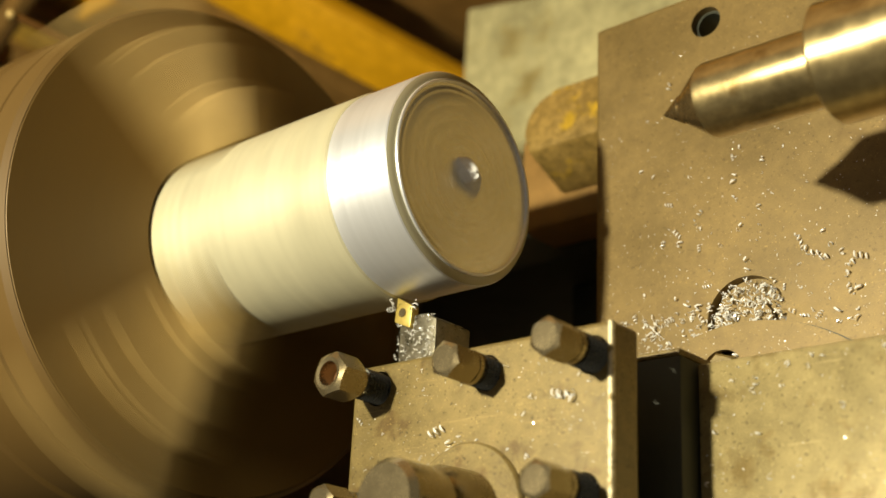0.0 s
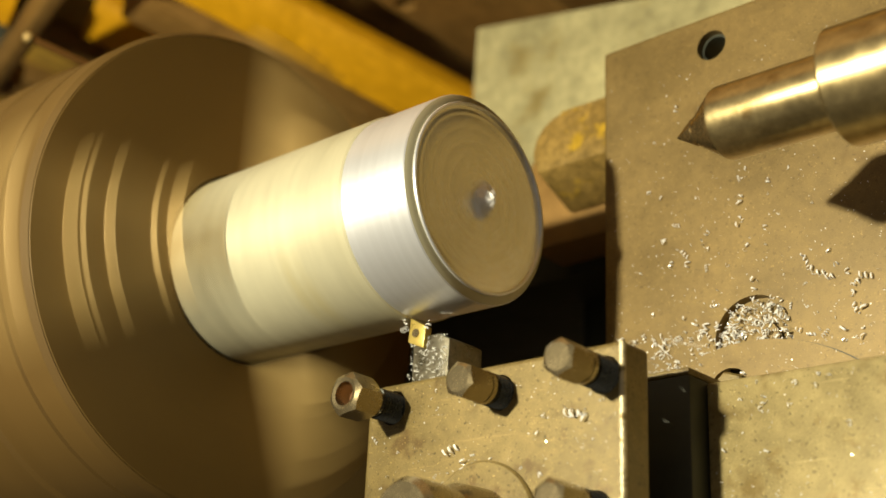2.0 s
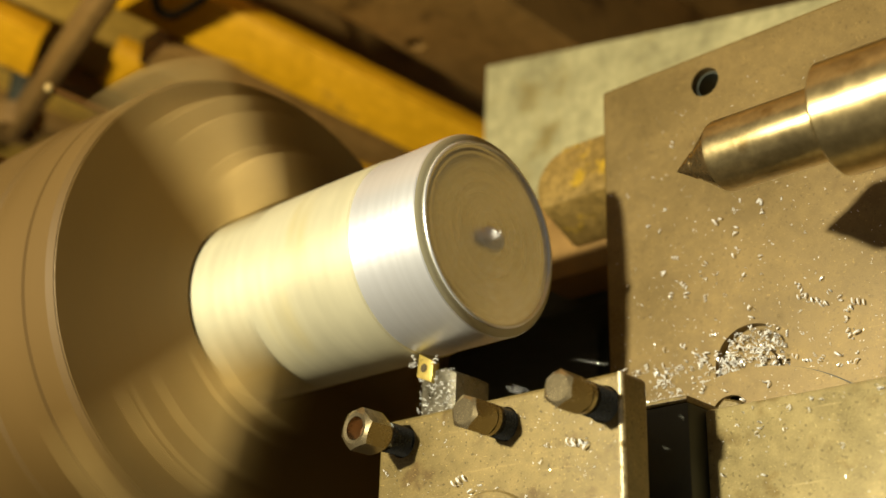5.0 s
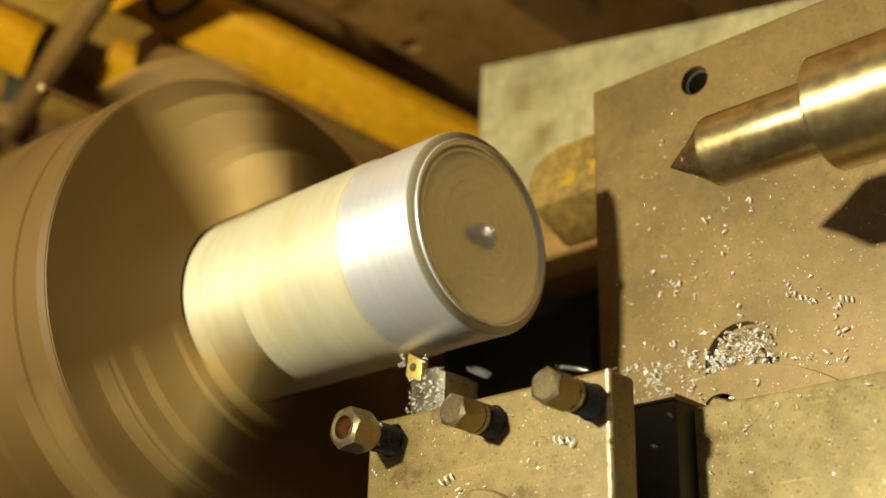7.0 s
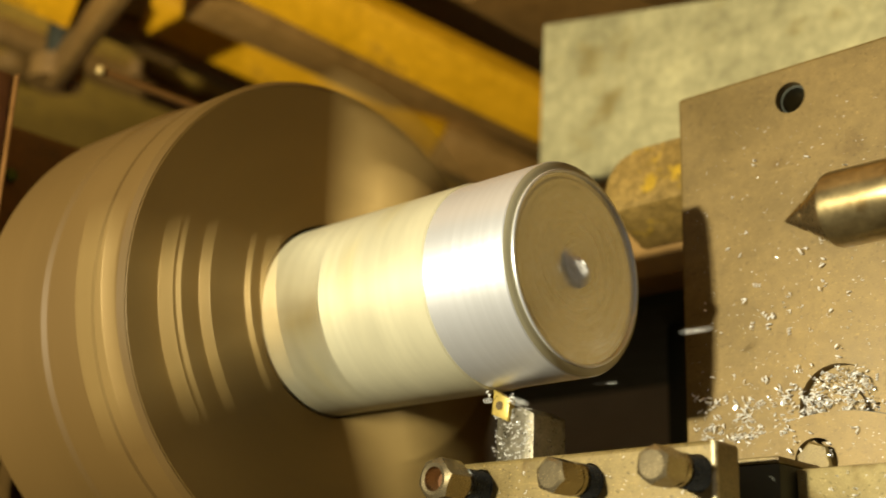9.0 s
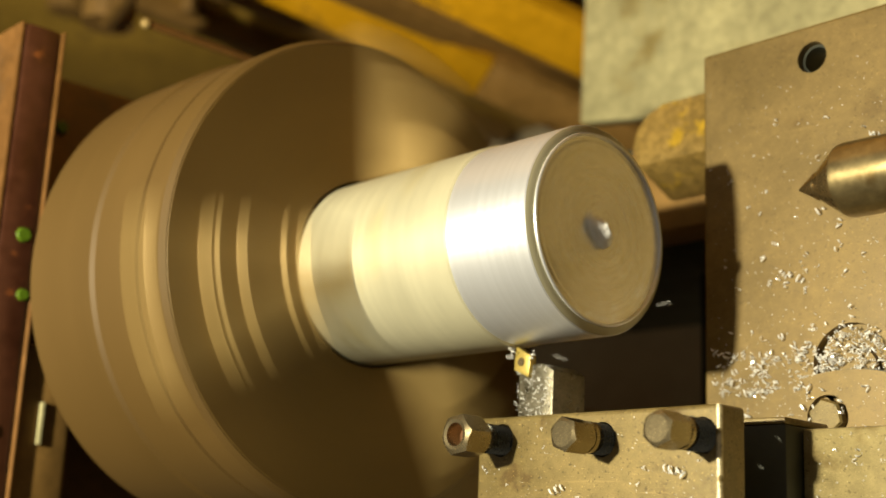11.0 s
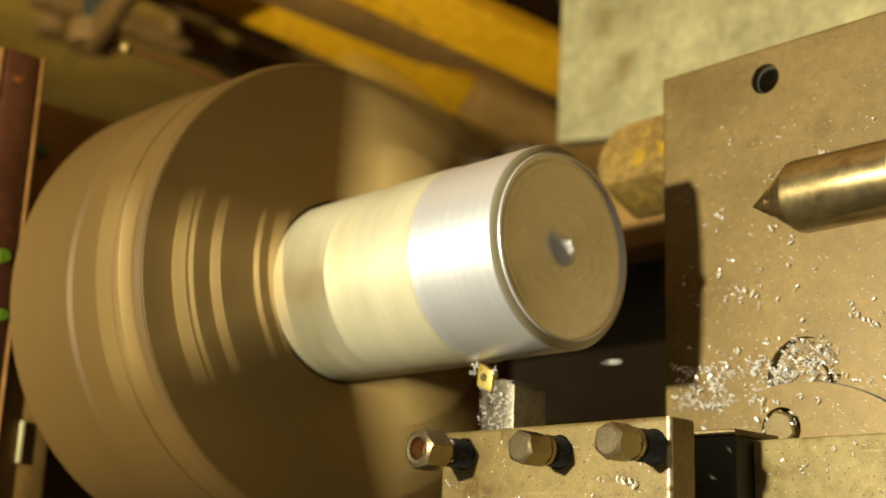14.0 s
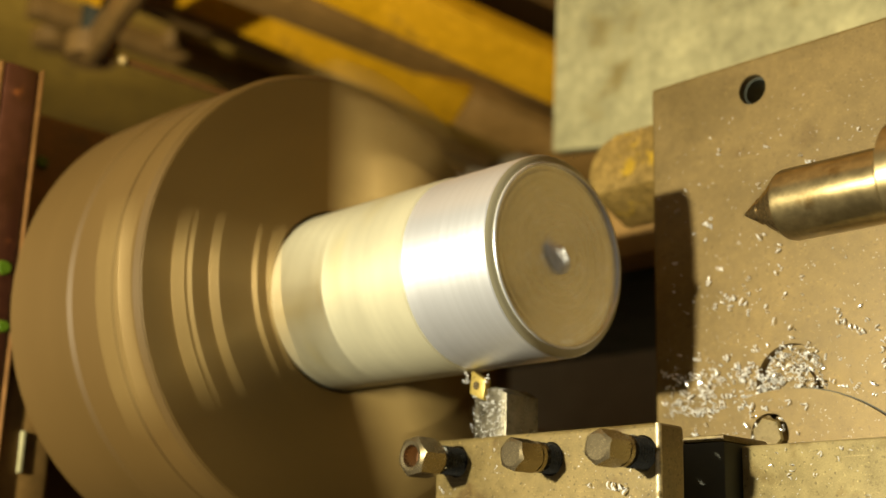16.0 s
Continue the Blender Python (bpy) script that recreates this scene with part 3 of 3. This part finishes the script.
def workpiece():
    ob = empty("workpiece", "aluminium bar in the chuck, bright where freshly turned", "metal bar")
    lip = (-0.0006, R_CUT - 0.0046)
    part("turned_core", lathe([(-0.24, 0.0), (-0.24, R_CUT), (-0.0030, R_CUT), (-0.0024, R_CUT - 0.0005), (-0.0024, R_CUT - 0.0080)], 128),
         M_TURNED, ob, "freshly turned bright aluminium")
    part("chamfer", lathe([(-0.0023, R_CUT - 0.0005), (-0.0014, R_CUT - 0.0018), (-0.0009, R_CUT - 0.0036), lip], 128), M_CHAMFER, ob, "chamfer round the end, coloured darker as unlit")
    bead = [(-0.0002 + 0.0009 * math.cos(radians(a)), R_CUT - 0.0052 + 0.0009 * math.sin(radians(a))) for a in range(0, 361, 45)]
    part("rim_edge", lathe(bead, 128), M_TURNED, ob, "bright burr round the rim")
    prof = [lip, (-0.0010, R_CUT - 0.0062), (-0.0012, R_CUT - 0.0070), (-0.0012, R_CUT - 0.0080), (-0.0010, R_CUT - 0.0088)]
    rng = random.Random(5)
    r = R_CUT - 0.0100
    while r > 0.020:
        d = rng.choice((0.00003, 0.00005, 0.00009, 0.00016))
        prof += [(-0.0010, r), (-0.0010 - d, r - 0.0006), (-0.0010, r - 0.0013)]
        r -= rng.uniform(0.0020, 0.0085)
    prof += [(-0.0010, 0.0090), (-0.0011, 0.0075), (-0.0011, 0.0)]
    part("end_face", lathe(prof, 128), M_END, ob, "faced aluminium end with fine rings")
    rng = random.Random(3)
    bm = lathe([(-0.0018, 0.0078), (0.0018, 0.0066), (0.0050, 0.0040), (0.0068, 0.0016), (0.0070, 0.0)], 9)
    for v in bm.verts:
        k = rng.uniform(0.75, 1.2)
        v.co = Vector((v.co.x * k * 0.8, 0.0020 + v.co.y * k * 0.8, v.co.z * k * 1.45))
    part("centre_nub", finish(bm, False), M_NUB, ob, "torn bright nub at the centre")
    SPUN.append(ob)
    skin = lathe([(-0.30, R_CUT - 0.0005), (-0.30, R_RAW), (-0.0418, R_RAW), (-0.0408, R_CUT + 0.0001), (-0.0408, R_CUT - 0.0005), (-0.30, R_CUT - 0.0005)], 128)
    sk = part("raw_skin", skin, M_RAW, ob, "dull yellowish unmachined surface")
    return ob, sk


CHUCK = chuck()
WORK, SKIN = workpiece()


# ---- chips ----
def chip_mesh(seed, turns, rad, pitch, wide):
    """A curled ribbon of metal."""
    rng = random.Random(seed)
    bm = bmesh.new()
    n = max(9, int(turns * 13))
    prev = None
    for i in range(n + 1):
        a = i / n * turns * 2 * math.pi
        r = rad * (0.9 + 0.2 * rng.random())
        p = Vector((pitch * turns * (i / n - 0.5), r * math.cos(a), r * math.sin(a)))
        o = Vector((wide, 0, 0))
        q = Vector((0, 0.25 * wide * math.cos(a), 0.25 * wide * math.sin(a)))
        ring = [bm.verts.new(p - o), bm.verts.new(p + q), bm.verts.new(p + o), bm.verts.new(p - q)]
        if prev:
            for k in range(4):
                bm.faces.new((prev[k], prev[(k + 1) % 4], ring[(k + 1) % 4], ring[k]))
        prev = ring
    bmesh.ops.recalc_face_normals(bm, faces=bm.faces)
    me = bpy.data.meshes.new("metal_chip")
    bm.to_mesh(me)
    bm.free()
    me.materials.append(M_CHIP)
    return me


RNG = random.Random(11)
CHIPS = [chip_mesh(i, RNG.choice((0.45, 0.6, 0.8, 0.9, 1.3, 2.4, 3.2)), RNG.uniform(0.0009, 0.0018), RNG.uniform(0.0019, 0.0030), RNG.uniform(0.00030, 0.00050)) for i in range(24)]
FLYING = []


def put_chip(x, y, z, s, flat=12):
    ob = new("metal_chip", RNG.choice(CHIPS))
    ob.matrix_basis = pose(x, y, z + 0.0010 * s, RNG.uniform(0, 360), RNG.uniform(-flat, flat), RNG.uniform(0, 360))
    ob.scale = (s, s, s)
    return tagged(ob, "small bright curled aluminium chip", "metal chip", "chips on the carriage")


def heap(name, label, places):
    """Many chips too small to pick apart, as one mesh that rides on the carriage."""
    verts, faces = [], []
    for x, y, z, s, flat in places:
        me = RNG.choice(CHIPS)
        m = pose(x, y, z + 0.0010 * s, RNG.uniform(0, 360), RNG.uniform(-flat, flat), RNG.uniform(0, 360)) @ Matrix.Scale(s, 4)
        n = len(verts)
        verts += [tuple(m @ v.co) for v in me.vertices]
        faces += [tuple(n + i for i in p.vertices) for p in me.polygons]
    me = bpy.data.meshes.new(name)
    me.from_pydata(verts, [], faces)
    me.materials.append(M_CHIP)
    CARRIED.append(tagged(new(name, me), label, "metal chips", kind="stuff"))


def scatter():
    post, block = TOP, -0.0400
    spots = [(0.089, 0.014), (0.088, 0.011), (0.053, 0.074), (0.133, -0.038), (0.128, -0.035), (0.124, -0.032), (0.094, -0.032), (0.094, -0.036), (0.055, -0.044),
             (0.061, -0.048), (0.067, -0.051), (0.043, -0.058), (0.042, -0.056), (0.066, -0.006), (0.057, -0.016), (0.148, -0.055), (0.143, -0.048),
             (0.150, -0.041), (0.138, -0.064)]
    for x, y in spots:
        CARRIED.append(put_chip(x, y, PLATE, 1.05))
    for x, y in ((0.070, -0.1195), (0.074, -0.1205), (0.077, -0.1215), (0.006, -0.128), (0.013, -0.135)):
        CARRIED.append(put_chip(x, y, post, 1.2))
    plate = [(0.022 + 0.13 * RNG.random(), -0.070 + 0.14 * RNG.random() ** 2.4, PLATE, RNG.uniform(0.35, 0.95), 35) for k in range(150)]
    plate += [(0.016 + 0.062 * RNG.random(), -0.072 + 0.022 * RNG.random() ** 1.3, PLATE, RNG.uniform(0.4, 1.0), 45) for k in range(100)]
    heap("strewn_chips", "small bright aluminium chips strewn on the cross slide", plate)
    full = []
    for k in range(190):
        a, r = RNG.uniform(0, 6.28), 0.0185 * RNG.random() ** 0.5
        full.append((0.0920 + r * math.cos(a), -0.0600 + r * math.sin(a), PLATE - 0.0045 + 0.005 * RNG.random(), RNG.uniform(0.5, 1.1), 60))
    heap("recess_chips", "heap of bright aluminium chips in the round recess", full)
    top = [(-0.043 + 0.13 * RNG.random(), -0.098 - 0.09 * RNG.random(), post, RNG.uniform(0.25, 0.7), 40) for k in range(50)]
    heap("post_chips", "tiny bright chips on the tool post", top)
    side = [(0.103 + 0.10 * RNG.random(), -0.101 - 0.11 * RNG.random() ** 1.4, block, RNG.uniform(0.3, 0.9), 40) for k in range(60)]
    heap("block_chips", "tiny bright chips on the top slide block", side)
    held = [(-0.0410 + 0.024 * RNG.random(), -0.093 + 0.028 * RNG.random(), -0.0022 + 0.0010 * RNG.random(), RNG.uniform(0.18, 0.42), 40) for k in range(170)]
    held += [(-0.0412, -0.092 + 0.027 * RNG.random(), -0.022 + 0.02 * RNG.random(), RNG.uniform(0.15, 0.3), 40) for k in range(40)]
    heap("holder_chips", "bright chips clinging to the tool holder", held)
    # chips that the tool throws on to the plate one after the other
    for k in range(180):
        if k % 3:
            x, y = 0.012 + 0.065 * RNG.random(), -0.072 + 0.030 * RNG.random() ** 1.5
        else:
            x, y = 0.015 + 0.11 * RNG.random(), -0.06 + 0.12 * RNG.random()
        if k % 4 == 1:
            x, y = 0.020 + 0.085 * RNG.random(), -0.096 + 0.028 * RNG.random()
        z = PLATE + 0.0036 if (x - 0.0900) ** 2 + (y + 0.1540) ** 2 < 0.0900 ** 2 else PLATE
        ob = put_chip(x, y, z, RNG.uniform(0.6, 1.3), 40)
        FLYING.append((ob, 0.3 + 15.4 * ((k * 37) % 180) / 180))
    for x, y, z in ((-0.0425, -0.0560, 0.0010), (-0.0400, -0.0580, 0.0010), (-0.0440, -0.0590, -0.0010), (-0.0280, -0.0600, 0.0)):
        CARRIED.append(put_chip(x, y, z, RNG.uniform(0.7, 1.1), 60))


scatter()


def flakes():
    """Fine glinting dust of metal on the carriage."""
    rng = random.Random(21)
    verts, faces = [], []
    for k in range(1500):
        pick = rng.random()
        if pick < 0.62:
            x, y, z = 0.010 + 0.17 * rng.random(), -0.098 + 0.20 * rng.random() ** 2.6, PLATE
            if (x - 0.0900) ** 2 + (y + 0.1540) ** 2 < 0.0912 ** 2:
                z = PLATE + 0.0036
            elif (x - 0.0920) ** 2 + (y + 0.0600) ** 2 < 0.021 ** 2:
                continue
        elif pick < 0.84:
            x, y, z = -0.046 + 0.138 * rng.random(), -0.096 - 0.12 * rng.random(), TOP
        else:
            x, y, z = 0.102 + 0.12 * rng.random(), -0.100 - 0.13 * rng.random(), -0.0400
        s, a, h = rng.uniform(0.00012, 0.00062), rng.uniform(0, 6.28), rng.uniform(0.1, 0.9)
        n = len(verts)
        c, q = math.cos(a) * s, math.sin(a) * s
        verts += [(x + c, y + q, z + 0.00005), (x - q * 0.5, y + c * 0.5, z + s * h), (x - c, y - q, z + 0.00005), (x + q * 0.4, y - c * 0.4, z + 0.00005)]
        faces += [(n, n + 1, n + 2), (n, n + 2, n + 3), (n, n + 3, n + 1), (n + 1, n + 3, n + 2)]
    me = bpy.data.meshes.new("metal_dust")
    me.from_pydata(verts, [], faces)
    me.materials.append(M_CHIP)
    ob = new("metal_dust", me)
    tagged(ob, "fine bright aluminium dust strewn over the carriage", "metal dust", kind="stuff")
    CARRIED.append(ob)


flakes()


# ---- all that moves ----
def motions():
    steps = [i * 0.5 for i in range(-1, 34)]
    for ob in CARRIED:
        home = ob.matrix_basis.copy()
        walk(ob, [(t, Matrix.Translation((-FEED * t, 0, 0)) @ home) for t in steps])
    walk(SKIN, [(t, Matrix.Translation((-FEED * t, 0, 0))) for t in steps])
    for ob, when in FLYING:
        end = ob.matrix_basis.copy()
        rows = []
        for t in sorted(set(steps) | {when, when + 0.1, when + 0.2, when + 0.3}):
            shift = Matrix.Translation((-FEED * t, 0, 0))
            u = (t - when) / 0.3
            if u <= 0:      # still in the uncut bar
                m = Matrix.Translation((-0.046, -0.0455, 0.004))
            elif u < 1:
                a, b = Vector((-0.041, -0.056, 0.002)), end.translation
                m = Matrix.Translation(a.lerp(b, u) + Vector((0, 0, 0.10 * u * (1 - u)))) @ Matrix.Rotation(u * 1.4, 4, "X")
            else:
                m = end
            rows.append((t, shift @ m))
        walk(ob, rows)
    turn = [(i / FPS, Matrix.Rotation(radians(spindle(i / FPS)), 4, "X")) for i in range(-2, 16 * FPS + 3)]
    for ob in SPUN:
        walk(ob, turn)


def spindle(t):
    """Degrees the spindle has turned: about 360 a minute, with a slow drift."""
    lag = np.interp(t, (0, 0.5, 1.5, 3.5, 4, 6.5, 8, 9, 9.7, 11.8, 12, 14.5, 16), (0.57, 1.65, 3.95, 8.2, 9.58, 14.6, 17.75, 20.0, 21.47, 25.5, 25.9, 31.05, 34.0))
    return START + 2400 * t - 120 * lag


START = 12


motions()
